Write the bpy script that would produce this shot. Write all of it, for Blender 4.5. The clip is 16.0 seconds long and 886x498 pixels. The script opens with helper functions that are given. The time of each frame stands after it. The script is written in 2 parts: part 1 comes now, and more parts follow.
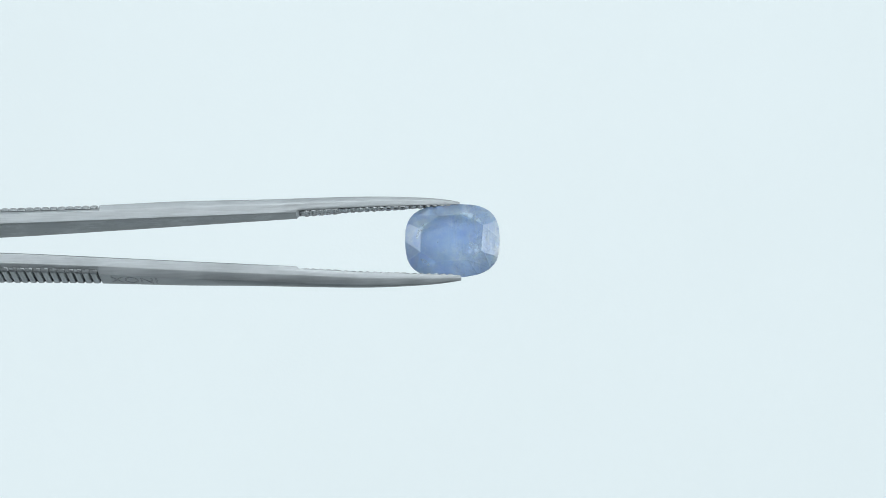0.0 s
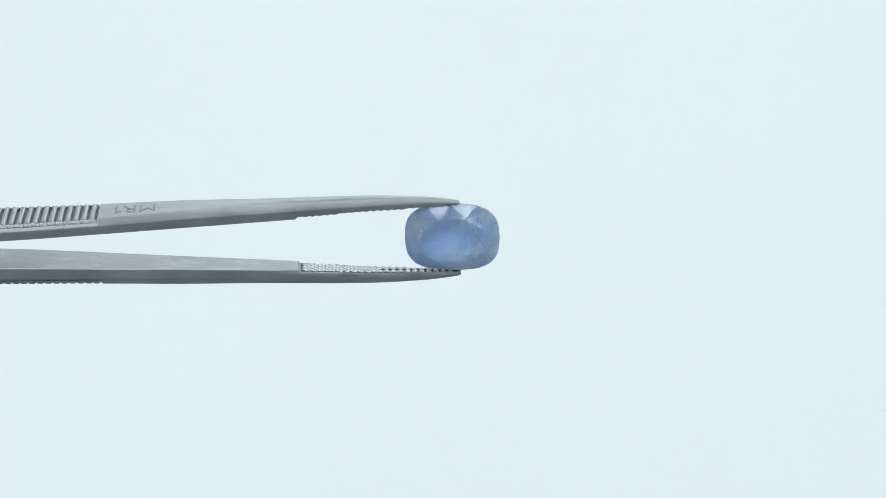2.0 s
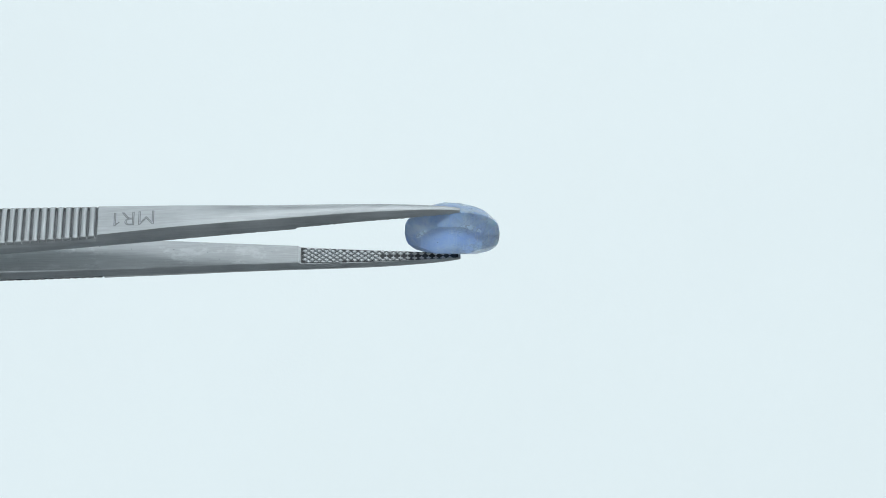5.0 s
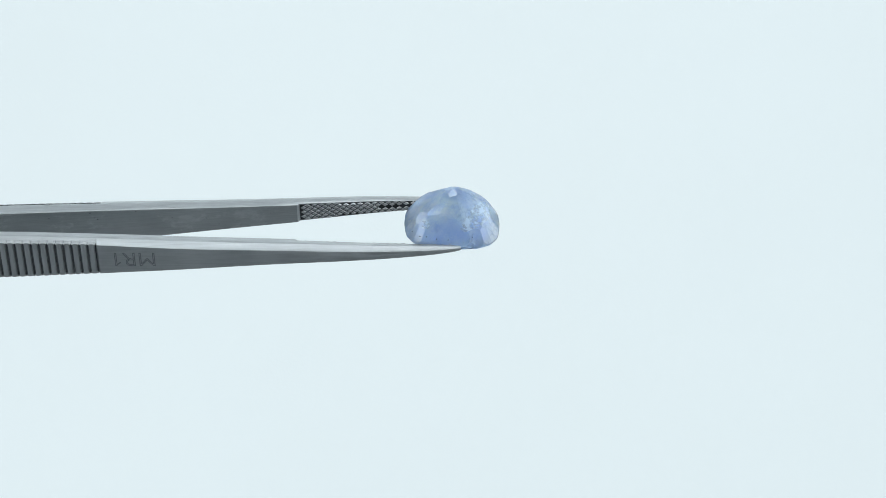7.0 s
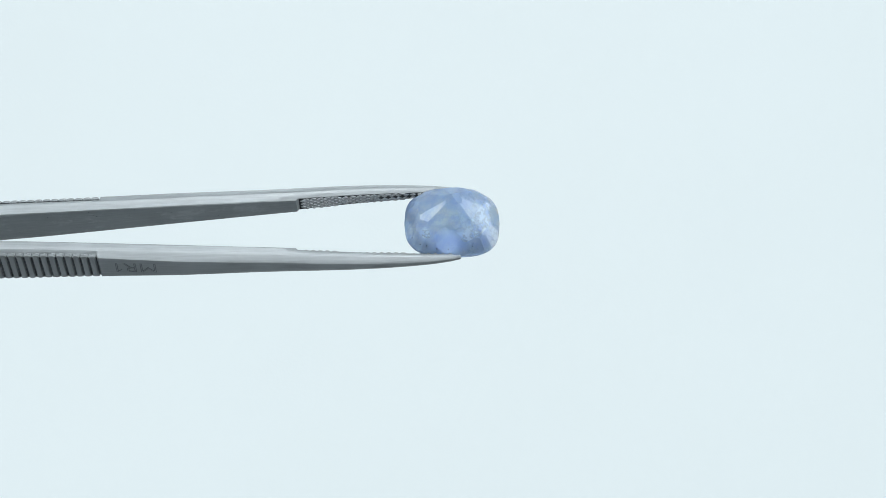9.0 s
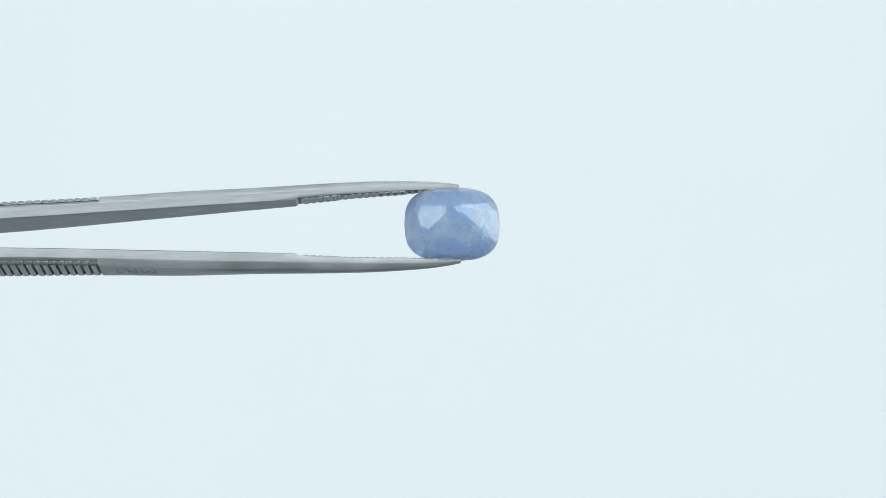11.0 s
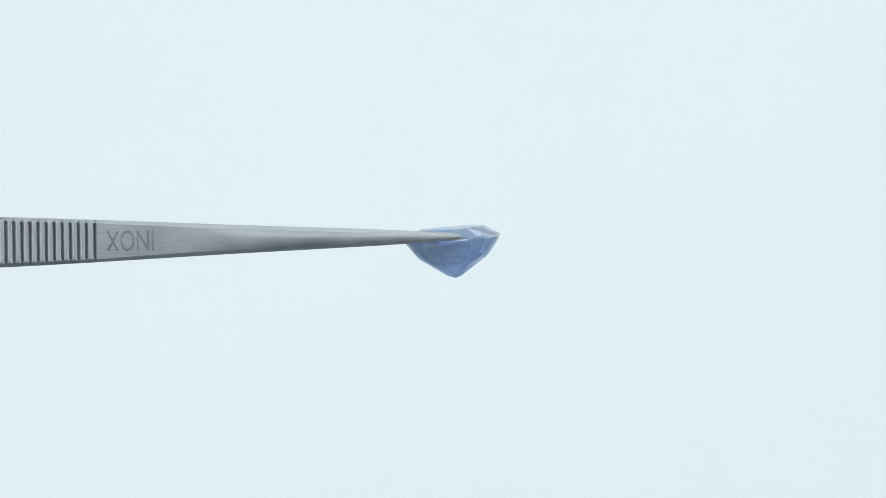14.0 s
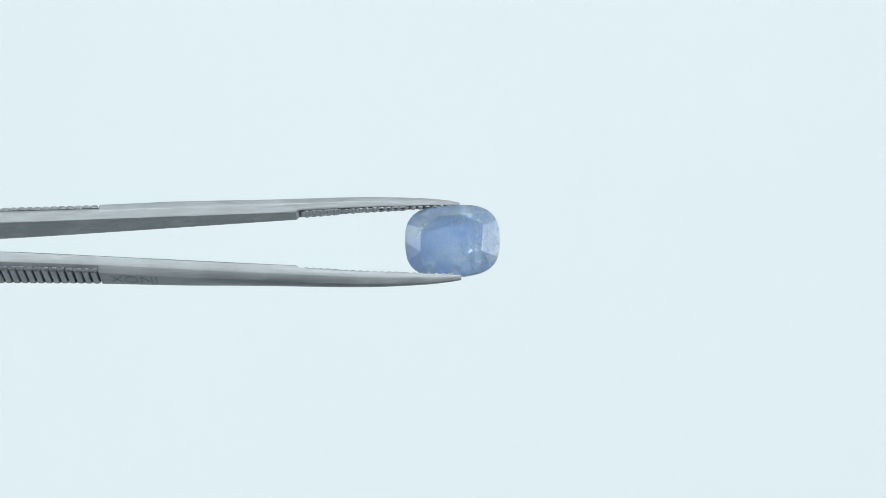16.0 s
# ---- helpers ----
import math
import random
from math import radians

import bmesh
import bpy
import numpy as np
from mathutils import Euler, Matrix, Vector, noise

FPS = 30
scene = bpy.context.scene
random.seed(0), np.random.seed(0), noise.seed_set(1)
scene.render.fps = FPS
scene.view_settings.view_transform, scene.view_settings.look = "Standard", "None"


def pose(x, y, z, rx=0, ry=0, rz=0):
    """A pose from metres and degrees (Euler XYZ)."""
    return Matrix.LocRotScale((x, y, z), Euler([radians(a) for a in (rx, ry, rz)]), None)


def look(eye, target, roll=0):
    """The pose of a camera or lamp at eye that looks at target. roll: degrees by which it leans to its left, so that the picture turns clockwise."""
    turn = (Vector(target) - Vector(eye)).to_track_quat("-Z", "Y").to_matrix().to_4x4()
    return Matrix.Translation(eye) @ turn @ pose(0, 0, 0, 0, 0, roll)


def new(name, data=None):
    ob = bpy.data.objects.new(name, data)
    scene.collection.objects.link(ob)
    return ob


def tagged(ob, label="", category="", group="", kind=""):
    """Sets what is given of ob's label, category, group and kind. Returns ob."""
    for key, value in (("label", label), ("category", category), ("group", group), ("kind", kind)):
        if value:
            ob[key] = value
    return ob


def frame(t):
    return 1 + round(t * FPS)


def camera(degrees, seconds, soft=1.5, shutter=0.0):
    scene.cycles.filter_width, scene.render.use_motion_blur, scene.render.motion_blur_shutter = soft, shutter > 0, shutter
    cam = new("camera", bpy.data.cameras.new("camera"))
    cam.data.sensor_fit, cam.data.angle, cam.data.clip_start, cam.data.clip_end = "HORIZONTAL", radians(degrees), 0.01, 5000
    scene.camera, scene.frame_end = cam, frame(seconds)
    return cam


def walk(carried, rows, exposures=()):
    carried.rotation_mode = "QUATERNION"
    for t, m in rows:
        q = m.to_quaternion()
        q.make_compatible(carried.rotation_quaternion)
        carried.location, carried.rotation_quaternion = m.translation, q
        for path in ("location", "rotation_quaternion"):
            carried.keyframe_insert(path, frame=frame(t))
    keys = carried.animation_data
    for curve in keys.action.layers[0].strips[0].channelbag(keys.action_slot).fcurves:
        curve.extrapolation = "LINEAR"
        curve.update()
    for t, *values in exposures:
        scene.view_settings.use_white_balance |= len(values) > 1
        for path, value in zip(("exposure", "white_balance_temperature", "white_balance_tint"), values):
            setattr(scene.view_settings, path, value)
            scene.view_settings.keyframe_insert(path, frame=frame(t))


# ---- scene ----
from mathutils.bvhtree import BVHTree

S = 6.35e-5          # metres per drawing unit of the tweezers and the stone
REACH = 5000 * S     # camera to stone
HIGH = 0.15          # camera height over the floor of the light tent

cam = camera(17.8, 16.0, soft=0.85)
EYE = pose((784 - 784) * S, -REACH, HIGH, 90, 0, 0)
walk(cam, [(0, EYE), (16, EYE)])

# the turning axis: a point beside the stone, and its lean
AXIS = pose((800 - 784) * S, 0, HIGH + (441 - 411.9) * S, 0, -1.27, 0)

# the tweezers sit a little askew in the turning holder
HOLD = pose(0, 2.5 * S, 0, 0, 0, 0.55)

# turn of the holder, degrees: steady speed, reversed four times
TURNS = [(0.0, -15.8), (1.57, 40.5), (3.14, -16.8), (8.28, 176.0), (9.78, 120.4), (16.0, 341.5)]


def turn_at(t):
    for (t0, a0), (t1, a1) in zip(TURNS, TURNS[1:]):
        if t <= t1:
            return a0 + (a1 - a0) * (t - t0) / (t1 - t0)
    return TURNS[-1][1]


# ---- light ----
world = bpy.data.worlds.new("world")
scene.world = world
world.use_nodes = True
world.node_tree.nodes["Background"].inputs[0].default_value = (0.8, 0.9, 1.0, 1)
world.node_tree.nodes["Background"].inputs[1].default_value = 0.3


def area_lamp(name, eye, target, sx, sy, watts, colour):
    data = bpy.data.lights.new(name, "AREA")
    data.shape, data.size, data.size_y, data.energy, data.color = "RECTANGLE", sx, sy, watts, colour
    ob = new(name, data)
    ob.matrix_world = look(eye, target)
    return ob


COOL = (0.925, 0.975, 1.0)
area_lamp("tent_lamp_top", (0.0, 0.15, 0.385), (0.0, 0.15, 0), 0.18, 0.08, 0.10, COOL)
area_lamp("tent_strip_front", (0.0, -0.26, 0.238), (0.0, 0.0, 0.15), 0.18, 0.042, 0.11, COOL)
area_lamp("tent_lamp_side", (0.118, -0.02, 0.17), (0.0, -0.02, 0.15), 0.17, 0.14, 0.2, COOL)
area_lamp("tent_lamp_side", (-0.15, -0.08, 0.20), (0.0, -0.02, 0.15), 0.15, 0.13, 0.14, COOL)
area_lamp("tent_strip_upper", (0.0, -0.13, 0.375), (0.0, 0.0, 0.15), 0.17, 0.07, 0.16, COOL)


# ---- materials ----
def material(name):
    m = bpy.data.materials.new(name)
    m.use_nodes = True
    nt = m.node_tree
    return m, nt, nt.nodes["Principled BSDF"], nt.nodes["Material Output"]


def noise_node(nt, scale, detail=4, rough=0.55, stretch=(1, 1, 1)):
    co = nt.nodes.new("ShaderNodeTexCoord")
    mp = nt.nodes.new("ShaderNodeMapping")
    mp.inputs["Scale"].default_value = stretch
    n = nt.nodes.new("ShaderNodeTexNoise")
    n.inputs["Scale"].default_value, n.inputs["Detail"].default_value, n.inputs["Roughness"].default_value = scale, detail, rough
    nt.links.new(co.outputs["Object"], mp.inputs[0])
    nt.links.new(mp.outputs[0], n.inputs["Vector"])
    return n


def ramp(nt, source, stops):
    r = nt.nodes.new("ShaderNodeValToRGB")
    while len(r.color_ramp.elements) < len(stops):
        r.color_ramp.elements.new(0.5)
    for e, (at, c) in zip(r.color_ramp.elements, stops):
        e.position = at
        e.color = (*c, 1) if len(c) == 3 else c
    nt.links.new(source, r.inputs[0])
    return r


def bump(nt, source, bs, strength, distance):
    b = nt.nodes.new("ShaderNodeBump")
    b.inputs["Strength"].default_value, b.inputs["Distance"].default_value = strength, distance
    nt.links.new(source, b.inputs["Height"])
    nt.links.new(b.outputs[0], bs.inputs["Normal"])


def steel(name, light, dark, rough, brushed=True, scuffed=False):
    m, nt, bs, out = material(name)
    bs.inputs["Metallic"].default_value = 1
    grain = noise_node(nt, 5200, 3, 0.65, (0.025, 1, 1) if brushed else (1, 1, 1))
    big = noise_node(nt, 260, 4, 0.6)
    mix = nt.nodes.new("ShaderNodeMath")
    mix.operation = "MULTIPLY_ADD"
    mix.inputs[1].default_value = 0.5
    nt.links.new(grain.outputs[0], mix.inputs[0])
    half = nt.nodes.new("ShaderNodeMath")
    half.operation = "MULTIPLY"
    half.inputs[1].default_value = 0.5
    nt.links.new(big.outputs[0], half.inputs[0])
    nt.links.new(half.outputs[0], mix.inputs[2])
    c = ramp(nt, mix.outputs[0], [(0.3, (dark, dark * 1.055, dark * 1.085)), (0.62, (light, light * 1.055, light * 1.085))])
    r = ramp(nt, big.outputs[0], [(0.3, (rough * 0.85,) * 3), (0.7, (rough * 1.2,) * 3)])
    nt.links.new(r.outputs[0], bs.inputs["Roughness"])
    pits = nt.nodes.new("ShaderNodeTexVoronoi")
    pits.inputs["Scale"].default_value = 1400
    spots = nt.nodes.new("ShaderNodeTexCoord")
    nt.links.new(spots.outputs["Object"], pits.inputs["Vector"])
    where = noise_node(nt, 350, 3, 0.6)
    spot = ramp(nt, pits.outputs["Distance"], [(0.05, (0.45,) * 3), (0.17, (1,) * 3)])
    gate = ramp(nt, where.outputs[0], [(0.55, (0,) * 3), (0.6, (1,) * 3)])
    worn = nt.nodes.new("ShaderNodeMix")
    worn.data_type, worn.blend_type = "RGBA", "MULTIPLY"
    nt.links.new(gate.outputs[0], worn.inputs[0])
    nt.links.new(c.outputs[0], worn.inputs[6])
    nt.links.new(spot.outputs[0], worn.inputs[7])
    nt.links.new(worn.outputs[2] if scuffed else c.outputs[0], bs.inputs["Base Color"])
    fine = noise_node(nt, 3200, 4, 0.6, (0.022, 1, 1) if brushed else (1, 1, 1))
    bump(nt, fine.outputs[0], bs, 0.12 if scuffed else 0.22, 0.00008 if brushed else 0.00002)
    if scuffed:
        # dried smears and rubbed spots on the inner faces
        patch = noise_node(nt, 420, 5, 0.75, (0.6, 1, 1))
        where2 = noise_node(nt, 90, 2, 0.5)
        smear = ramp(nt, patch.outputs[0], [(0.5, (0,) * 3), (0.6, (0.6,) * 3)])
        zone = ramp(nt, where2.outputs[0], [(0.42, (0,) * 3), (0.52, (1,) * 3)])
        both = nt.nodes.new("ShaderNodeMath")
        both.operation = "MULTIPLY"
        nt.links.new(smear.outputs[0], both.inputs[0])
        nt.links.new(zone.outputs[0], both.inputs[1])
        rubbed = nt.nodes.new("ShaderNodeMix")
        rubbed.data_type = "RGBA"
        rubbed.inputs[7].default_value = (0.54, 0.57, 0.58, 1)
        nt.links.new(both.outputs[0], rubbed.inputs[0])
        nt.links.new(worn.outputs[2], rubbed.inputs[6])
        nt.links.new(rubbed.outputs[2], bs.inputs["Base Color"])
    return m


STEEL = steel("satin_steel", 0.46, 0.33, 0.45)
STEEL_INNER = steel("scuffed_steel", 0.43, 0.32, 0.48, True, True)
STEEL_KNURL = steel("knurled_steel", 0.43, 0.31, 0.38, False)
# knurling bed: grime, and the shade of the gaps put into the colour
STEEL_GRIME_SHADE = steel("grimy_shaded_steel", 0.08, 0.04, 0.5, False)
STEEL_GROOVE_SHADE = steel("groove_shade_steel", 0.2, 0.11, 0.5, False)
STEEL_ETCH_SHADE = steel("etch_shade_steel", 0.25, 0.16, 0.42, False)


def tent_cloth(name, base, glow=None):
    m, nt, bs, out = material(name)
    n = noise_node(nt, 9, 3)
    c = ramp(nt, n.outputs[0], [(0.3, tuple(v * 0.97 for v in base)), (0.7, base)])
    nt.links.new(c.outputs[0], bs.inputs["Base Color"])
    bs.inputs["Roughness"].default_value = 0.9
    weave = noise_node(nt, 1500, 2)
    bump(nt, weave.outputs[0], bs, 0.1, 0.0002)
    if glow:
        g = ramp(nt, n.outputs[0], [(0.25, tuple(v * 0.98 for v in glow)), (0.75, tuple(v * 1.01 for v in glow))])
        nt.links.new(g.outputs[0], bs.inputs["Emission Color"])
        bs.inputs["Emission Strength"].default_value = 1.0
    return m


WHITE_CLOTH = tent_cloth("white_tent_cloth", (0.8, 0.82, 0.83))
BACKLIT = tent_cloth("backlit_diffuser", (0.1, 0.1, 0.1), (0.678, 0.786, 0.823))
PALE_CLOTH = tent_cloth("pale_grey_cloth", (0.25, 0.26, 0.27))
CURTAIN = tent_cloth("pale_curtain", (0.8, 0.81, 0.82))


def gem_material():
    """Cloudy sapphire: blue zones, white veils, fine polishing scratches."""
    m, nt, bs, out = material("cloudy_sapphire")

    def blend(fac, a, b):
        x = nt.nodes.new("ShaderNodeMix")
        x.data_type = "RGBA"
        nt.links.new(fac, x.inputs[0])
        nt.links.new(a, x.inputs[6])
        if isinstance(b, tuple):
            x.inputs[7].default_value = (*b, 1)
        else:
            nt.links.new(b, x.inputs[7])
        return x.outputs[2]

    def times(a, b):
        x = nt.nodes.new("ShaderNodeMath")
        x.operation = "MULTIPLY"
        nt.links.new(a, x.inputs[0])
        if isinstance(b, float):
            x.inputs[1].default_value = b
        else:
            nt.links.new(b, x.inputs[1])
        return x.outputs[0]

    def mixed(fac, a, b):
        x = nt.nodes.new("ShaderNodeMixShader")
        if isinstance(fac, float):
            x.inputs[0].default_value = fac
        else:
            nt.links.new(fac, x.inputs[0])
        nt.links.new(a, x.inputs[1])
        nt.links.new(b, x.inputs[2])
        return x.outputs[0]

    place = nt.nodes.new("ShaderNodeTexCoord")
    split = nt.nodes.new("ShaderNodeSeparateXYZ")
    nt.links.new(place.outputs["Object"], split.inputs[0])
    side = nt.nodes.new("ShaderNodeMapRange")          # the flawed end of the crystal
    side.inputs[1].default_value, side.inputs[2].default_value = -20 * S, 40 * S
    nt.links.new(split.outputs[0], side.inputs[0])
    # growth zones: pale milk, clear blue, violet blue
    cloud = noise_node(nt, 260, 5, 0.6)
    zones = ramp(nt, cloud.outputs[0], [(0.30, (0.42, 0.58, 0.98)), (0.5, (0.56, 0.73, 1.0)), (0.68, (0.82, 0.94, 1.0))])
    deep = noise_node(nt, 620, 6, 0.72)
    dark = ramp(nt, deep.outputs[0], [(0.5, (0, 0, 0)), (0.62, (1, 1, 1))])
    c = blend(times(dark.outputs[0], 0.5), zones.outputs[0], (0.38, 0.54, 0.95))
    flaw = noise_node(nt, 420, 3, 0.6)
    gate = ramp(nt, flaw.outputs[0], [(0.46, (0, 0, 0)), (0.58, (1, 1, 1))])
    spread = times(gate.outputs[0], side.outputs[0])
    # milky dust
    flake = noise_node(nt, 2600, 5, 0.75)
    bits = ramp(nt, flake.outputs[0], [(0.53, (0, 0, 0)), (0.64, (1, 1, 1))])
    c = blend(times(bits.outputs[0], 0.2), c, (0.80, 0.90, 1.0))
    # short parallel needles
    scratch = noise_node(nt, 6500, 3, 0.65, (1, 0.07, 0.07))
    thin = ramp(nt, scratch.outputs[0], [(0.54, (0, 0, 0)), (0.63, (1, 1, 1))])
    near_table = nt.nodes.new("ShaderNodeMapRange")
    near_table.inputs[1].default_value, near_table.inputs[2].default_value = -16 * S, 0.0
    nt.links.new(split.outputs[2], near_table.inputs[0])
    marks = times(times(thin.outputs[0], near_table.outputs[0]), times(side.outputs[0], ramp(nt, flaw.outputs[0], [(0.38, (0, 0, 0)), (0.5, (1, 1, 1))]).outputs[0]))
    c = blend(times(marks, 0.4), c, (0.80, 0.90, 1.0))
    wisp = noise_node(nt, 560, 4, 0.6)
    line = ramp(nt, wisp.outputs[0], [(0.488, (0, 0, 0)), (0.5, (1, 1, 1)), (0.512, (0, 0, 0))])
    gate3 = ramp(nt, cloud.outputs[0], [(0.46, (0, 0, 0)), (0.56, (1, 1, 1))])
    c = blend(times(times(line.outputs[0], gate3.outputs[0]), 0.35), c, (0.84, 0.92, 1.0))
    # milky body: light scattered back and light let through
    nt.links.new(c, bs.inputs["Base Color"])
    bs.inputs["Roughness"].default_value = 0.3
    bs.inputs["Subsurface Weight"].default_value = 1.0
    bs.inputs["Subsurface Radius"].default_value = (0.7, 0.85, 1.0)
    bs.inputs["Subsurface Scale"].default_value = 0.001
    bs.inputs["Specular IOR Level"].default_value = 0.0
    milk = nt.nodes.new("ShaderNodeBsdfTranslucent")
    nt.links.new(c, milk.inputs["Color"])
    body = mixed(0.3, milk.outputs[0], bs.outputs[0])
    # clear share: the view through the stone, bent by its facets
    share = nt.nodes.new("ShaderNodeValue")
    share.outputs[0].default_value = 0.5
    glass = nt.nodes.new("ShaderNodeBsdfGlass")
    glass.inputs["IOR"].default_value, glass.inputs["Roughness"].default_value = 1.7, 0.03
    nt.links.new(blend(share.outputs[0], c, (0.92, 0.96, 1.0)), glass.inputs["Color"])
    uneven = noise_node(nt, 800, 3, 0.6)
    bend = nt.nodes.new("ShaderNodeBump")
    bend.inputs["Strength"].default_value, bend.inputs["Distance"].default_value = 0.25, 0.0001
    nt.links.new(uneven.outputs[0], bend.inputs["Height"])
    nt.links.new(bend.outputs[0], glass.inputs["Normal"])
    # white veils: needles, dust
    white = nt.nodes.new("ShaderNodeBsdfTranslucent")
    white.inputs["Color"].default_value = (0.76, 0.89, 1.0, 1)
    frost = nt.nodes.new("ShaderNodeBsdfDiffuse")
    frost.inputs["Color"].default_value = (0.76, 0.89, 1.0, 1)
    pale = mixed(0.45, white.outputs[0], frost.outputs[0])
    body = mixed(times(marks, 0.7), body, pale)
    # shattered cleavage: small shards, each tipped its own way
    shove = noise_node(nt, 900, 3, 0.6)
    warp = nt.nodes.new("ShaderNodeVectorMath")
    warp.operation = "MULTIPLY_ADD"
    warp.inputs[1].default_value = (0.0011, 0.0011, 0.0011)
    nt.links.new(shove.outputs["Color"], warp.inputs[0])
    nt.links.new(place.outputs["Object"], warp.inputs[2])
    cells = nt.nodes.new("ShaderNodeTexVoronoi")
    cells.inputs["Scale"].default_value = 3800
    nt.links.new(warp.outputs[0], cells.inputs["Vector"])
    centred = nt.nodes.new("ShaderNodeVectorMath")
    centred.operation = "SUBTRACT"
    centred.inputs[1].default_value = (0.5, 0.5, 0.5)
    nt.links.new(cells.outputs["Color"], centred.inputs[0])
    facing = nt.nodes.new("ShaderNodeNewGeometry")
    tipped = nt.nodes.new("ShaderNodeVectorMath")
    tipped.operation = "MULTIPLY_ADD"
    tipped.inputs[1].default_value = (1.1, 1.1, 1.1)
    nt.links.new(centred.outputs[0], tipped.inputs[0])
    nt.links.new(facing.outputs["Normal"], tipped.inputs[2])
    unit = nt.nodes.new("ShaderNodeVectorMath")
    unit.operation = "NORMALIZE"
    nt.links.new(tipped.outputs[0], unit.inputs[0])
    glint = nt.nodes.new("ShaderNodeBsdfGlossy")
    glint.inputs["Color"].default_value = (0.66, 0.82, 1.0, 1)
    glint.inputs["Roughness"].default_value = 0.12
    nt.links.new(unit.outputs[0], glint.inputs["Normal"])
    fleck = noise_node(nt, 600, 5, 0.7)
    sharp = ramp(nt, fleck.outputs[0], [(0.47, (0, 0, 0)), (0.56, (1, 1, 1))])
    lone = ramp(nt, cells.outputs["Color"], [(0.5, (0, 0, 0)), (0.54, (1, 1, 1))])
    shards = times(times(sharp.outputs[0], lone.outputs[0]), side.outputs[0])
    body = mixed(times(shards, 0.18), body, glint.outputs[0])
    # thin dark crack lines between shards
    rift = nt.nodes.new("ShaderNodeTexVoronoi")
    rift.feature = "DISTANCE_TO_EDGE"
    rift.inputs["Scale"].default_value = 800
    nt.links.new(warp.outputs[0], rift.inputs["Vector"])
    seam = ramp(nt, rift.outputs["Distance"], [(0.0, (1, 1, 1)), (0.05, (0, 0, 0))])
    inky = nt.nodes.new("ShaderNodeBsdfDiffuse")
    inky.inputs["Color"].default_value = (0.10, 0.17, 0.38, 1)
    body = mixed(times(times(seam.outputs[0], spread), 0.35), body, inky.outputs[0])
    # polished skin
    shine = nt.nodes.new("ShaderNodeBsdfGlossy")
    shine.inputs["Roughness"].default_value = 0.02
    fresnel = nt.nodes.new("ShaderNodeFresnel")
    fresnel.inputs["IOR"].default_value = 1.9
    body = mixed(fresnel.outputs[0], body, shine.outputs[0])
    body = mixed(0.70, glass.outputs[0], body)
    nt.links.new(body, out.inputs["Surface"])
    return m


DARK_SPECK = material("dark_speck")[0]
DARK_SPECK.node_tree.nodes["Principled BSDF"].inputs["Base Color"].default_value = (0.03, 0.035, 0.05, 1)
SAPPHIRE = gem_material()


def feather_material(name, scale, low, high, most):
    m, nt, bs, out = material(name)
    n = noise_node(nt, scale, 5, 0.72)
    a = ramp(nt, n.outputs[0], [(low, (0, 0, 0)), (high, (most,) * 3)])
    lit = nt.nodes.new("ShaderNodeBsdfTranslucent")
    lit.inputs["Color"].default_value = (0.78, 0.90, 1.0, 1)
    bs.inputs["Base Color"].default_value = (0.72, 0.87, 1.0, 1)
    bs.inputs["IOR"].default_value = 1.9
    bs.inputs["Roughness"].default_value = 0.15
    none = nt.nodes.new("ShaderNodeBsdfTransparent")
    half, whole = nt.nodes.new("ShaderNodeMixShader"), nt.nodes.new("ShaderNodeMixShader")
    nt.links.new(lit.outputs[0], half.inputs[1])
    nt.links.new(bs.outputs[0], half.inputs[2])
    nt.links.new(a.outputs[0], whole.inputs[0])
    nt.links.new(none.outputs[0], whole.inputs[1])
    nt.links.new(half.outputs[0], whole.inputs[2])
    nt.links.new(whole.outputs[0], out.inputs["Surface"])
    return m


FEATHER = feather_material("white_feather", 2600, 0.47, 0.58, 0.6)
FRACTURE = feather_material("bright_fracture", 1100, 0.40, 0.56, 0.75)


# ---- building helpers ----
def mesh_from(bm, name, mat, smooth=None):
    me = bpy.data.meshes.new(name)
    bmesh.ops.recalc_face_normals(bm, faces=bm.faces)
    bm.to_mesh(me)
    bm.free()
    me.materials.append(mat)
    if smooth is not None:
        me.polygons.foreach_set("use_smooth", [True] * len(me.polygons))
        me.set_sharp_from_angle(angle=radians(smooth))
    return me


def part(name, bm, mat, parent, label="", smooth=None):
    ob = new(name, mesh_from(bm, name, mat, smooth))
    ob.parent = parent
    return tagged(ob, label)


def slab(name, x0, x1, y0, y1, z0, z1, mat, label):
    bm = bmesh.new()
    bmesh.ops.create_cube(bm, size=1, matrix=Matrix.Translation(((x0 + x1) / 2, (y0 + y1) / 2, (z0 + z1) / 2)) @ Matrix.Diagonal((x1 - x0, y1 - y0, z1 - z0, 1)))
    ob = new(name, mesh_from(bm, name, mat))
    return tagged(ob, label, name.split("_")[0], kind="structure")


def curve_at(table, u):
    """Smooth interpolation through a short table of (u, value)."""
    if u <= table[0][0]:
        return table[0][1]
    for i in range(len(table) - 1):
        (u0, v0), (u1, v1) = table[i], table[i + 1]
        if u <= u1:
            ua, va = table[max(i - 1, 0)]
            ub, vb = table[min(i + 2, len(table) - 1)]
            k = (u - u0) / (u1 - u0)
            m0 = (v1 - va) / (u1 - ua) * (u1 - u0)
            m1 = (vb - v0) / (ub - u0) * (u1 - u0)
            return (2 * k**3 - 3 * k**2 + 1) * v0 + (k**3 - 2 * k**2 + k) * m0 + (3 * k**2 - 2 * k**3) * v1 + (k**3 - k**2) * m1
    return table[-1][1]


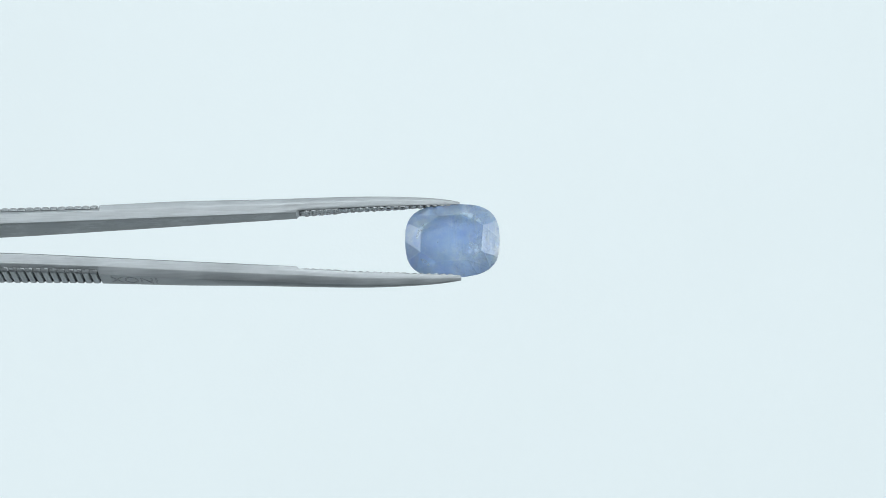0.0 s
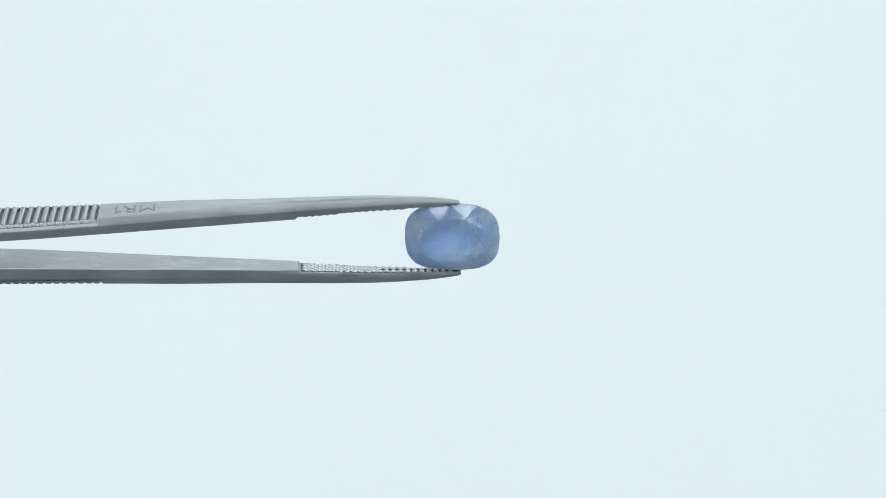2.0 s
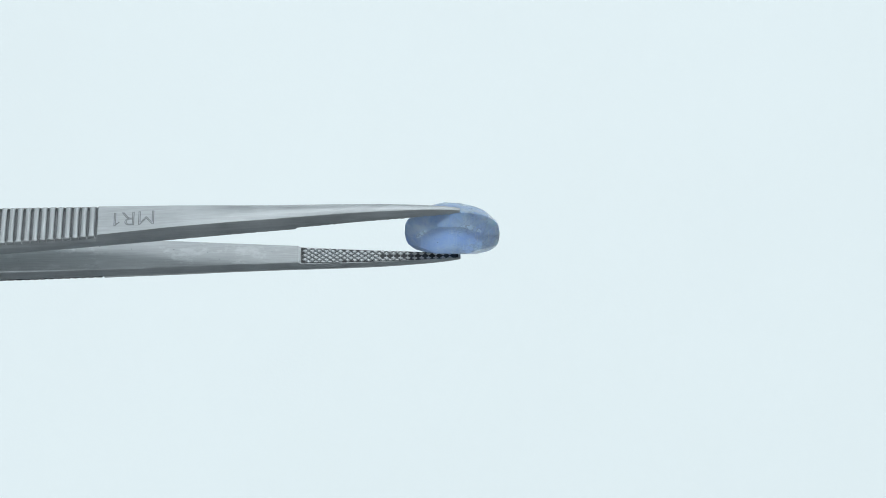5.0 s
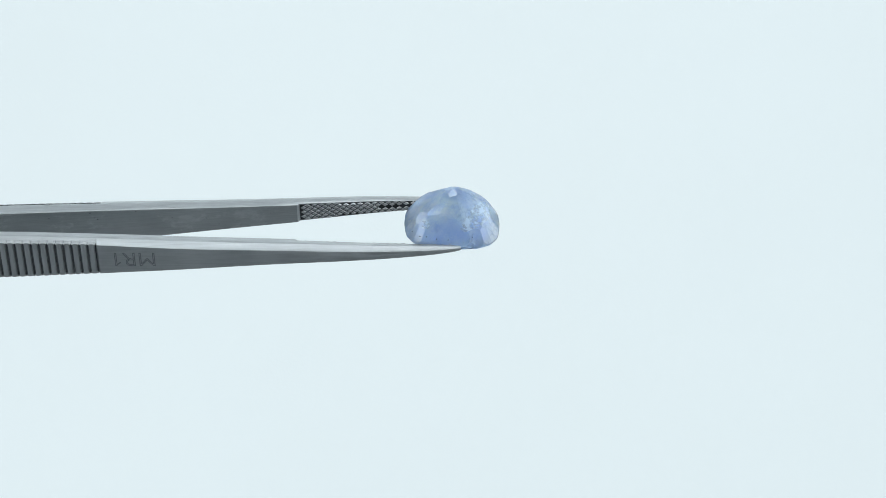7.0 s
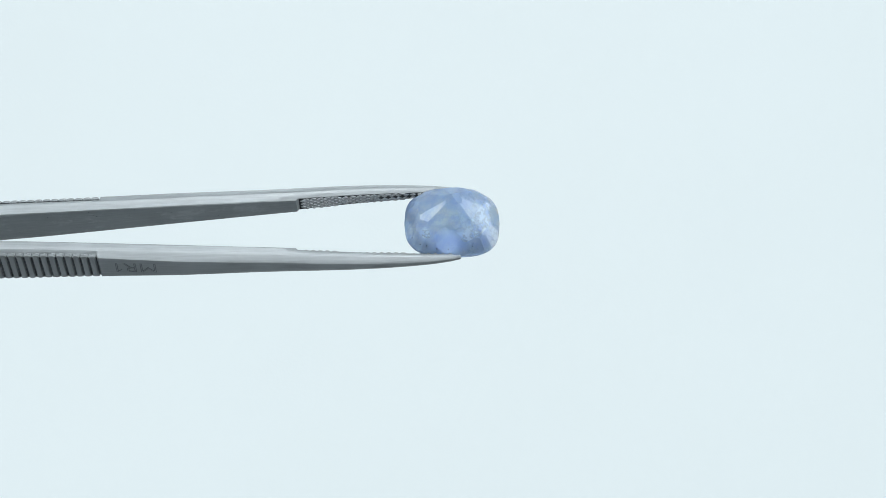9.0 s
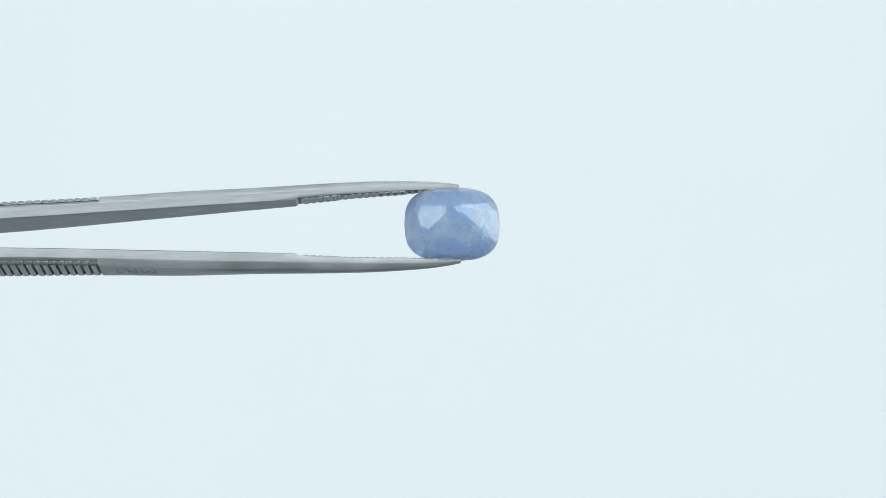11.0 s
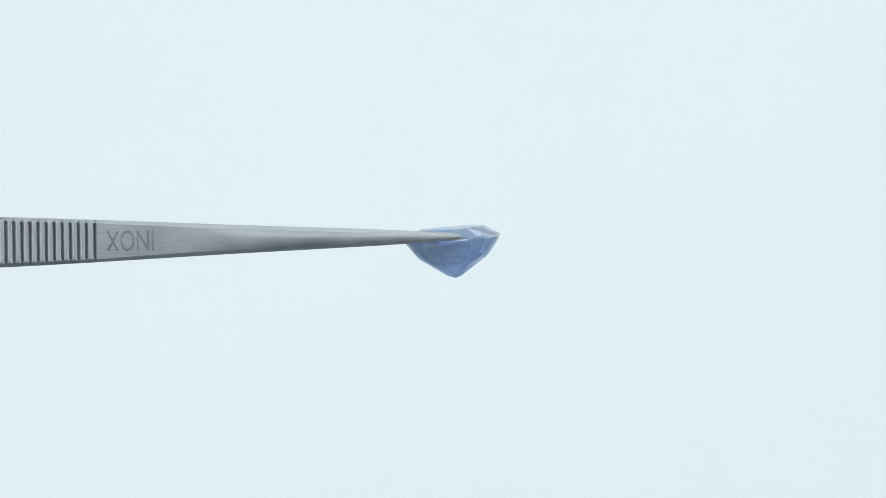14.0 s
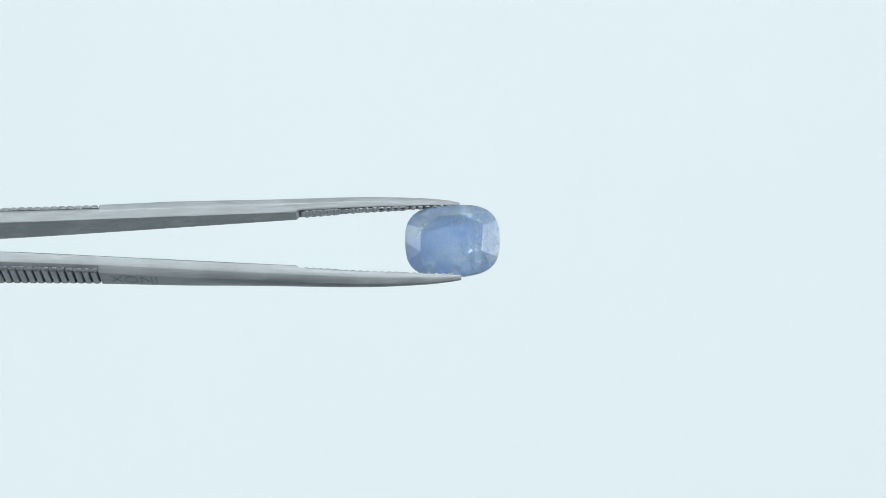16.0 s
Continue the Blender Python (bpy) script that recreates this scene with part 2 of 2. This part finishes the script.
# ---- the light tent ----
LEFT, RIGHT, FRONT, BACK, TOP = -0.1585, 0.125, -0.38, 0.22, 0.40
slab("floor", LEFT, RIGHT, FRONT, BACK, -0.01, 0, PALE_CLOTH, "pale grey cloth floor of a product light tent")
slab("ceiling", LEFT, RIGHT, FRONT, BACK, TOP, TOP + 0.01, WHITE_CLOTH, "white cloth ceiling of a light tent")
slab("wall_left", LEFT - 0.01, LEFT, FRONT, BACK, 0, TOP, WHITE_CLOTH, "white cloth side wall of a light tent")
slab("wall_right", RIGHT, RIGHT + 0.01, FRONT, BACK, 0, TOP, WHITE_CLOTH, "white cloth side wall of a light tent")
slab("wall_front", LEFT, RIGHT, FRONT - 0.01, FRONT, 0, TOP, CURTAIN, "white curtain closing the light tent")
slab("backdrop", LEFT, RIGHT, BACK, BACK + 0.01, 0, TOP, BACKLIT, "plain pale blue-white backlit diffuser backdrop")

# ---- the tweezers ----
# heights of the inner and outer face over the turning axis, and the width, along the arm
WIDTH = [(-1700, 70), (-1400, 96), (-900, 112), (-400, 108), (0, 90), (170, 76), (400, 53), (600, 35), (700, 25.5), (790, 14), (812, 9)]
ARM_INOX = dict(
    inner=[(-1700, 0), (-1500, 2), (-900, 10), (-400, 16), (0, 30), (260, 44.5), (528, 59.5)],
    pad=[(528, 63.5), (650, 71.5), (812, 78)],
    outer=[(-1700, 22), (-1400, 28), (-900, 36), (-400, 48), (0, 63.5), (180, 70.5), (350, 81), (500, 89.5), (650, 95), (750, 93), (795, 89), (812, 86.5)])
ARM_PLAIN = dict(
    inner=[(-1700, 0), (-1500, 2), (-900, 10), (-400, 12), (0, 20.5), (260, 29), (528, 38.5)],
    pad=[(528, 42.5), (650, 48.5), (812, 52.5)],
    outer=[(-1700, 22), (-1400, 27), (-900, 33), (-400, 42), (0, 51.5), (180, 56), (350, 64), (500, 68.5), (650, 70.5), (750, 67), (795, 62), (812, 58.5)])
RIB_END, RIB_PITCH, RIB_DEEP = 177, 14.15, 5.8
SHIFT = 4.5   # the arms lie a little behind the turning axis
RIB_START = RIB_END - 34 * RIB_PITCH


def inner_at(shape, u):
    return curve_at(shape["pad"] if u >= 528 else shape["inner"], u)


def dome(u, f):
    """How far the rounded outer face falls off at f widths from its middle, as a share of the thickness; the grip and the stamped part are flat."""
    k = min(max((u - 284) / 220, 0), 1)
    return 0.14 * k * k * (3 - 2 * k) * (f / 0.42) ** 2


def arm_body(shape, sign):
    """A lofted steel arm; sign is the side of the axis on which it lies."""
    stations = []
    u = -1700.0
    while u < 812:
        if not (abs(u - 528) < 4 or abs(u - RIB_END) < 4 or abs(u - RIB_START) < 4):
            stations.append((u, False))
        u += 40 if u < -100 else (12 if u < 760 else 4)
    stations += [(525, False), (529, True), (812, False), (RIB_END, False), (RIB_END + 3, False), (RIB_START, False), (RIB_START - 3, False), (814.5, False)]
    stations.sort()
    bm = bmesh.new()
    rings = []
    for u, _ in stations:
        v = min(u, 812)
        lo, hi, w = inner_at(shape, v), curve_at(shape["outer"], v), curve_at(WIDTH, v)
        bed = RIB_DEEP if RIB_START <= u <= RIB_END else 0
        if u > 812:
            lo, hi, w = lo + 0.5, hi - 0.8, w * 0.8
        th = hi - lo
        k = min(max((u - 150) / 600, 0), 1)
        flat = 0.412 - 0.155 * k
        edge = flat + 0.012
        side = [(0, 0.39), (0, 0.448), (0.05, 0.470), (0.35, 0.487), (0.56 - 0.1 * k, 0.494), (0.61 - 0.1 * k, 0.489)]
        side += [(1 - dome(u, f), f) for f in (edge, edge * 0.93, edge * 0.75, edge * 0.5, edge * 0.25)]
        whole = hi - (lo - (4 * (812 - v) / 284 if u >= 528 else 0))
        side = [(f * w, min(lo + g * th if g < 0.3 else hi - (1 - g) * whole, hi - bed)) for g, f in side]
        ring = side + [(-y, z) for y, z in reversed(side)]
        rings.append([bm.verts.new(((u - 800) * S, (y + SHIFT) * S, sign * z * S)) for y, z in ring])
    for a, b in zip(rings, rings[1:]):
        n = len(a)
        for i in range(n):
            face = bm.faces.new((a[i], a[(i + 1) % n], b[(i + 1) % n], b[i]))
            face.material_index = 1 if i in (0, n - 2, n - 1) else 0
    bm.faces.new(rings[0])
    bm.faces.new(rings[-1])
    return bm


def rib_mesh(wide):
    """One rounded grip ridge across the arm; its ends widen, so that the grooves run out before the edge."""
    bm = bmesh.new()
    open_row = [(-5.9, -1.0), (-5.4, 1.6), (-4.7, 4.4), (-3.3, 5.8), (-0.5, 6.2), (2.4, 5.8), (4.2, 4.4), (4.9, 1.4), (5.3, -1.0)]
    shut_row = [(-7.05, -1.0), (-7.0, 4.6), (-5.2, 5.2), (-3.4, 5.6), (-0.5, 5.8), (2.4, 5.8), (4.6, 5.4), (7.0, 4.6), (7.05, -1.0)]
    half = [(0.450, 0, 0.02), (0.444, 0, 0.16), (0.430, 0, 0.55), (0.412, 0.2, 1), (0.385, 1, 1)]
    rows = []
    for y, ajar, k in half + [(-y, ajar, k) for y, ajar, k in reversed(half)]:
        row = []
        for (x0, z0), (x1, z1) in zip(shut_row, open_row):
            x, z = x0 + (x1 - x0) * ajar, z0 + (z1 - z0) * ajar
            row.append(bm.verts.new((x * S, y * wide * S, (z if z < 0 else z * k) * S)))
        rows.append(row)
    for a, b in zip(rows, rows[1:]):
        for i in range(len(a) - 1):
            bm.faces.new((a[i], a[i + 1], b[i + 1], b[i]))
    bm.faces.new(rows[0])
    bm.faces.new(rows[-1])
    return bm


def knurl_bm(shape, sign):
    """Diamond knurling on the gripping face: small pyramids in a crossed grid over a bed coloured dark for grime and
    the shade between them, with a groove down the middle near the tip.
    """
    bm = bmesh.new()
    px, py, tall = 12.6, 9.6, 4.2

    def at(u, y, up):
        return bm.verts.new(((u - 800) * S, (y + SHIFT) * S, sign * (inner_at(shape, max(u, 529)) - up) * S))

    bed = []
    for u in range(530, 811, 10):
        w = curve_at(WIDTH, u) * 0.41
        bed.append((at(u, -w, 0.35), at(u, w, 0.35)))
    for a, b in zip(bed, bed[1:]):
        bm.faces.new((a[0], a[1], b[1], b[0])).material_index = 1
    i = 0
    u = 537.0
    while u < 806:
        w = curve_at(WIDTH, u) * 0.425
        rows = int(w / (py / 2)) + 1
        for j in range(-rows, rows + 1):
            y = j * py / 2
            if (i + j) % 2 or abs(y) > w - 0.5 or (u > 668 and abs(y) < 3.5):
                continue
            low, top = [], []
            for dx, dy in ((-px / 2, 0), (0, -py / 2), (px / 2, 0), (0, py / 2)):
                low.append(at(u + dx * 0.96, min(max(y + dy * 0.96, -w), w), -0.3))
                top.append(at(u + dx * 0.58, min(max(y + dy * 0.58, -w), w), tall - 2.0))
            for a in range(4):
                b = (a + 1) % 4
                bm.faces.new((low[a], low[b], top[b], top[a]))
            bm.faces.new(top)
        u += px / 2
        i += 1
    return bm


def lettering(text, parent, shape, sign, u0, u1, tall, y_mid, flip):
    """Stamped letters on the outer face, between u0 and u1."""
    bm = bmesh.new()
    for layer, inset, lift in ((0, -0.004, 0.0), (1, -0.040, 0.28)):   # stamped outline, coloured dark for the shade of its edges; steel within it
        cu = bpy.data.curves.new("lettering", "FONT")
        cu.body, cu.align_x, cu.align_y = text, "CENTER", "CENTER"
        cu.fill_mode = "BOTH"
        cu.extrude = 0.02
        cu.offset = inset
        tmp = new("lettering_curve", cu)
        bpy.context.view_layer.update()
        me = bpy.data.meshes.new_from_object(tmp.evaluated_get(bpy.context.evaluated_depsgraph_get()))
        bpy.data.objects.remove(tmp)
        if text.endswith("1") and layer == 0:
            tip = max(v.co.x for v in me.vertices)
            top = max(v.co.y for v in me.vertices)
            wing = bmesh.new()
            wing.from_mesh(me)
            bmesh.ops.create_cube(wing, size=1, matrix=Matrix.Translation((tip - 0.13, top - 0.11, 0)) @ pose(0, 0, 0, 0, 0, 38) @ Matrix.Diagonal((0.24, 0.055, 0.04, 1)))
            wing.to_mesh(me)
            wing.free()
        if layer == 0:
            xs = [v.co.x for v in me.vertices]
            ys = [v.co.y for v in me.vertices]
            cx, cy = (min(xs) + max(xs)) / 2, (min(ys) + max(ys)) / 2
            fx, fy = (u1 - u0) / (max(xs) - min(xs)) * flip[0], tall / (max(ys) - min(ys)) * flip[1]
        for v in me.vertices:
            u = (u0 + u1) / 2 + (v.co.x - cx) * fx
            y = y_mid + (v.co.y - cy) * fy
            z = curve_at(shape["outer"], u) + v.co.z * 12 + 0.15 + lift
            v.co = ((u - 800) * S, (y + SHIFT) * S, sign * z * S)
        for p in me.polygons:
            p.material_index = layer
        bm.from_mesh(me)
        bpy.data.meshes.remove(me)
    ob = new("lettering", mesh_from(bm, "lettering", STEEL_ETCH_SHADE))
    ob.data.materials.append(STEEL)
    ob.parent = parent
    return tagged(ob, "stamped steel letters " + text)


tweezers = tagged(new("tweezers"), "satin stainless steel gem tweezers gripping a blue stone", "tweezers")


def build_arm(shape, sign, text, span, flip):
    arm = part("arm", arm_body(shape, sign), STEEL, tweezers, "satin steel arm stamped " + text, smooth=27)
    arm.data.materials.append(STEEL_INNER)
    pad = part("knurling", knurl_bm(shape, sign), STEEL_KNURL, arm, "dark diamond-knurled gripping face")
    pad.data.materials.append(STEEL_GRIME_SHADE)
    shared = mesh_from(rib_mesh(1.0), "grip_rib", STEEL, 40)
    for i in range(34):
        u = RIB_END - (i + 0.5) * RIB_PITCH
        rib = new("grip_rib", shared)
        rib.parent = arm
        slope = (curve_at(shape["outer"], u + 5) - curve_at(shape["outer"], u - 5)) / 10
        rib.location = ((u - 800) * S, SHIFT * S, sign * (curve_at(shape["outer"], u) - RIB_DEEP) * S)
        rib.scale = (1, curve_at(WIDTH, u), 1)
        rib.rotation_euler = (0, -math.atan(slope), 0) if sign > 0 else (math.pi, math.atan(slope), 0)
    # strip under the ridges, its dark colour standing in for shade in the grooves
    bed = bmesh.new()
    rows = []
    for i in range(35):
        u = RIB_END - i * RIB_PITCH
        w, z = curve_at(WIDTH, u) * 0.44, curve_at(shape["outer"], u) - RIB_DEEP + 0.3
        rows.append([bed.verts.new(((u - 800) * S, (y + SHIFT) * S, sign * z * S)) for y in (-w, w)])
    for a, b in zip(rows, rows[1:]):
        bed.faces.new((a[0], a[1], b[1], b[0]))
    part("groove_bed", bed, STEEL_GROOVE_SHADE, arm, "steel between the grip ridges, coloured dark as groove shade")
    lettering(text, arm, shape, sign, *span, flip)


build_arm(ARM_PLAIN, 1, "MR1", (208, 279, 29, 0), (-1, -1))
build_arm(ARM_INOX, -1, "INOX", (197, 280, 36, 0), (-1, 1))


# ---- the stone ----
GA, GB, POWER = 83.5, 65.5, 2.9
GIRDLE = -4.0
TABLE = 13.0


def support(az):
    q = POWER / (POWER - 1)
    return (abs(GA * math.cos(az)) ** q + abs(GB * math.sin(az)) ** q) ** (1 / q)


def rim(angle, z=2.0):
    """A point of the cushion outline, at the upper edge of the girdle."""
    c, d = math.cos(radians(angle)), math.sin(radians(angle))
    return Vector((math.copysign(abs(c) ** (2 / POWER), c) * GA, math.copysign(abs(d) ** (2 / POWER), d) * GB, GIRDLE + z))


def corner(k):
    """A corner of the eight-sided table, between two of the crown triangles."""
    angle = radians((k * 45 + 22.5) + (3.5 if k % 2 == 0 else -3.5) + 3 * math.sin(2.3 * k))
    reach = 0.72 + 0.03 * math.sin(1.7 * k + 1)
    return Vector((math.cos(angle) * GA * reach, math.sin(angle) * GB * reach, TABLE))


def stone_bm():
    """A cushion cut: a block cut by flat facets, so that each facet is a true plane. Crown along +z."""
    bm = bmesh.new()
    bmesh.ops.create_cube(bm, size=400)

    def cut(normal, point):
        geom = bm.verts[:] + bm.edges[:] + bm.faces[:]
        res = bmesh.ops.bisect_plane(bm, geom=geom, plane_co=point, plane_no=normal, clear_outer=True, dist=1e-4)
        edges = [e for e in res["geom_cut"] if isinstance(e, bmesh.types.BMEdge)]
        if len(edges) > 2 and any(not e.link_faces or len(e.link_faces) < 2 for e in edges):
            bmesh.ops.contextual_create(bm, geom=edges)

    def tier(count, phase, steep, rho, m, up, jitter=0.0):
        for i in range(count):
            az = (i + phase) * 2 * math.pi / count
            h = support(az)
            g = math.atan(steep / h * (1 + random.uniform(-jitter, jitter)))
            n = Vector((math.sin(g) * math.cos(az), math.sin(g) * math.sin(az), up * math.cos(g)))
            cut(n, Vector((rho * h * math.cos(az), rho * h * math.sin(az), m)))

    for i in range(40):
        az = (i + 0.5) * 2 * math.pi / 40
        h = support(az)
        cut(Vector((math.cos(az), math.sin(az), 0)), Vector((h * math.cos(az), h * math.sin(az), 0)))
    cut(Vector((0, 0, 1)), Vector((0, 0, TABLE)))
    # crown: eight triangles that stand on the edges of the table, and two girdle facets at each of its corners
    for k in range(8):
        tip, before, after = rim(k * 45), corner(k - 1), corner(k)
        cut((before - tip).cross(after - tip) * -1, tip)
        middle, after_tip = rim(k * 45 + 22.5), rim(k * 45 + 45)
        cut((after - tip).cross(middle - tip) * -1, tip)
        cut((after - middle).cross(after_tip - middle) * -1, middle)
    tier(20, 0.5, 176, 1.0, GIRDLE - 2, -1, 0.08)
    tier(20, 0, 118, 0.92, GIRDLE - 12, -1, 0.08)
    tier(20, 0.5, 86, 0.815, GIRDLE - 25, -1, 0.1)
    tier(18, 0.25, 66, 0.645, GIRDLE - 41, -1, 0.1)
    tier(18, 0.25, 53, 0, -79.5, -1, 0.12)
    tier(9, 0.3, 28, 0, -75, -1, 0.35)
    for v in bm.verts:
        if v.co.z < GIRDLE:
            v.co.y += 16 * (v.co.z - GIRDLE) / 77   # the culet sits off centre
        v.co = v.co * S
    return bm


stone = stone_bm()
skin = BVHTree.FromBMesh(stone)
gemstone = new("gemstone", mesh_from(stone, "gemstone", SAPPHIRE))


def speck(x, y, z, long, lean):
    """A dark crystal grain at the surface of the stone, on the way out from its middle to (x, y, z)."""
    out = Vector((x, y, z)) * S * 3
    spot = skin.ray_cast(out, (Vector((x * 0.8, 0, -8)) * S - out).normalized())[0]
    spot = spot * 0.99
    bm = bmesh.new()
    bmesh.ops.create_icosphere(bm, subdivisions=1, radius=1, matrix=Matrix.Translation(spot) @ pose(0, 0, 0, 20, lean, lean) @ Matrix.Diagonal((long * S, min(1.1, long * 0.5) * S, min(1.1, long * 0.5) * S, 1)))
    part("inclusion", bm, DARK_SPECK, gemstone, "dark mineral speck")


def feather(x, y, z, wide, tall, turn, mat=FEATHER):
    """A healed crack inside the stone: a thin crumpled sheet."""
    bm = bmesh.new()
    sheets = []
    for lift in (0.0, 0.5):
        grid = []
        for i in range(11):
            row = []
            for j in range(9):
                a, b = (i / 10 - 0.5) * wide, (j / 8 - 0.5) * tall * (1 - 0.5 * abs(i / 5 - 1))
                c = 7 * noise.noise(Vector((a * 0.06 + x, b * 0.06 + y, z))) + 3 * noise.noise(Vector((a * 0.2, b * 0.2 + x, y)))
                row.append(bm.verts.new((a * S, b * S, (c + lift) * S)))
            grid.append(row)
        for i in range(10):
            for j in range(8):
                bm.faces.new((grid[i][j], grid[i + 1][j], grid[i + 1][j + 1], grid[i][j + 1]))
        sheets.append(grid)
    for v in bm.verts:
        v.co = pose(x * S, y * S, z * S, *turn) @ v.co
    part("feather", bm, mat, gemstone, "white healed crack inside the stone", smooth=60)


def cleft(start, bow, stop, wide, depth, up):
    """A bright fracture that reaches the skin: a curved band from start to stop, bowed towards bow."""
    bm = bmesh.new()
    rows = []
    for i in range(17):
        k = i / 16
        mid = Vector(start) * (1 - k) ** 2 + Vector(bow) * 2 * k * (1 - k) + Vector(stop) * k * k
        way = (Vector(bow) - Vector(start)) * (1 - k) + (Vector(stop) - Vector(bow)) * k
        across = Vector((-way.y, way.x)).normalized()
        row = []
        for j in range(7):
            p = mid + across * wide * (j / 6 - 0.5) * (0.25 + math.sin(math.pi * k) ** 0.7) * (1 + 0.25 * noise.noise(Vector((i * 0.8, j, depth))))
            hit = skin.ray_cast(Vector((p.x, p.y, 300 * up)) * S, Vector((0, 0, -up)))[0]
            if hit is None:
                hit = Vector((p.x, p.y, GIRDLE)) * S
            drop = depth + 0.15 * noise.noise(Vector((p.x * 0.15, p.y * 0.15, 2)))
            row.append(bm.verts.new((hit.x, hit.y, hit.z - up * drop * S)))
        rows.append(row)
    for a, b in zip(rows, rows[1:]):
        for i in range(6):
            bm.faces.new((a[i], a[i + 1], b[i + 1], b[i]))
    part("fracture", bm, FRACTURE, gemstone, "bright white fracture at the polished skin", smooth=40)


cleft((60, -30), (58, 24), (14, 46), 21, -0.3, -1)
cleft((16, 44), (34, 44), (52, 28), 8, -0.3, 1)
cleft((-62, 2), (-58, 18), (-44, 30), 6, -0.3, 1)
cleft((-56, -34), (-48, -42), (-40, -46), 6, -0.3, 1)
cleft((30, -10), (40, -14), (44, -28), 10, -0.3, 1)
cleft((-52, 28), (-50, 36), (-40, 40), 10, -0.3, -1)
for flaw in ((34, 6, -16, 44, 40, (20, 35, 10)), (48, -12, -8, 26, 34, (70, 20, 40)), (22, -20, -24, 40, 22, (-30, 10, 50)), (10, 16, -34, 36, 26, (60, 0, -30)), (40, 22, -10, 30, 20, (-20, 50, 20))):
    feather(*flaw)
for i in range(14):
    feather(random.uniform(5, 58), random.uniform(-34, 22), random.uniform(-34, 4), random.uniform(8, 18), random.uniform(5, 12), [random.uniform(-90, 90) for k in range(3)], FRACTURE if i % 2 else FEATHER)
for i in range(7):
    feather(random.uniform(-58, 0), random.uniform(-34, 22), random.uniform(-24, 4), random.uniform(6, 14), random.uniform(3, 8), [random.uniform(-90, 90) for k in range(3)])
for grain in ((-30, 50, -12, 4.2, 60), (-38, 48, -10, 3.0, 50), (-18, 52, -11, 2.6, 80), (-52, 44, -12, 2.4, 30), (-5, 50, -10, 2.2, 70), (22, 50, -14, 1.8, 40), (-20, -9, 30, 1.5, 30), (-24, 8, 30, 0.9, 70)):
    speck(*grain)
tagged(gemstone, "translucent pale blue cushion-cut sapphire held by steel tweezers", "gemstone")
# crown to the camera at the start, long side along the tweezers
SEAT = Matrix.Translation((0, 2 * S, -12.5 * S)) @ pose(0, 0, 0, 90, 0, 0) @ pose(0, 0, 0, 3, -3.5, 0)


def motions():
    rows = []
    t = 0.0
    while t < 16.001:
        rows.append((round(t, 3), AXIS @ pose(0, 0, 0, turn_at(t), 0, 0) @ HOLD))
        t += 0.1
    walk(tweezers, rows)
    walk(gemstone, [(t, m @ SEAT) for t, m in rows])


motions()
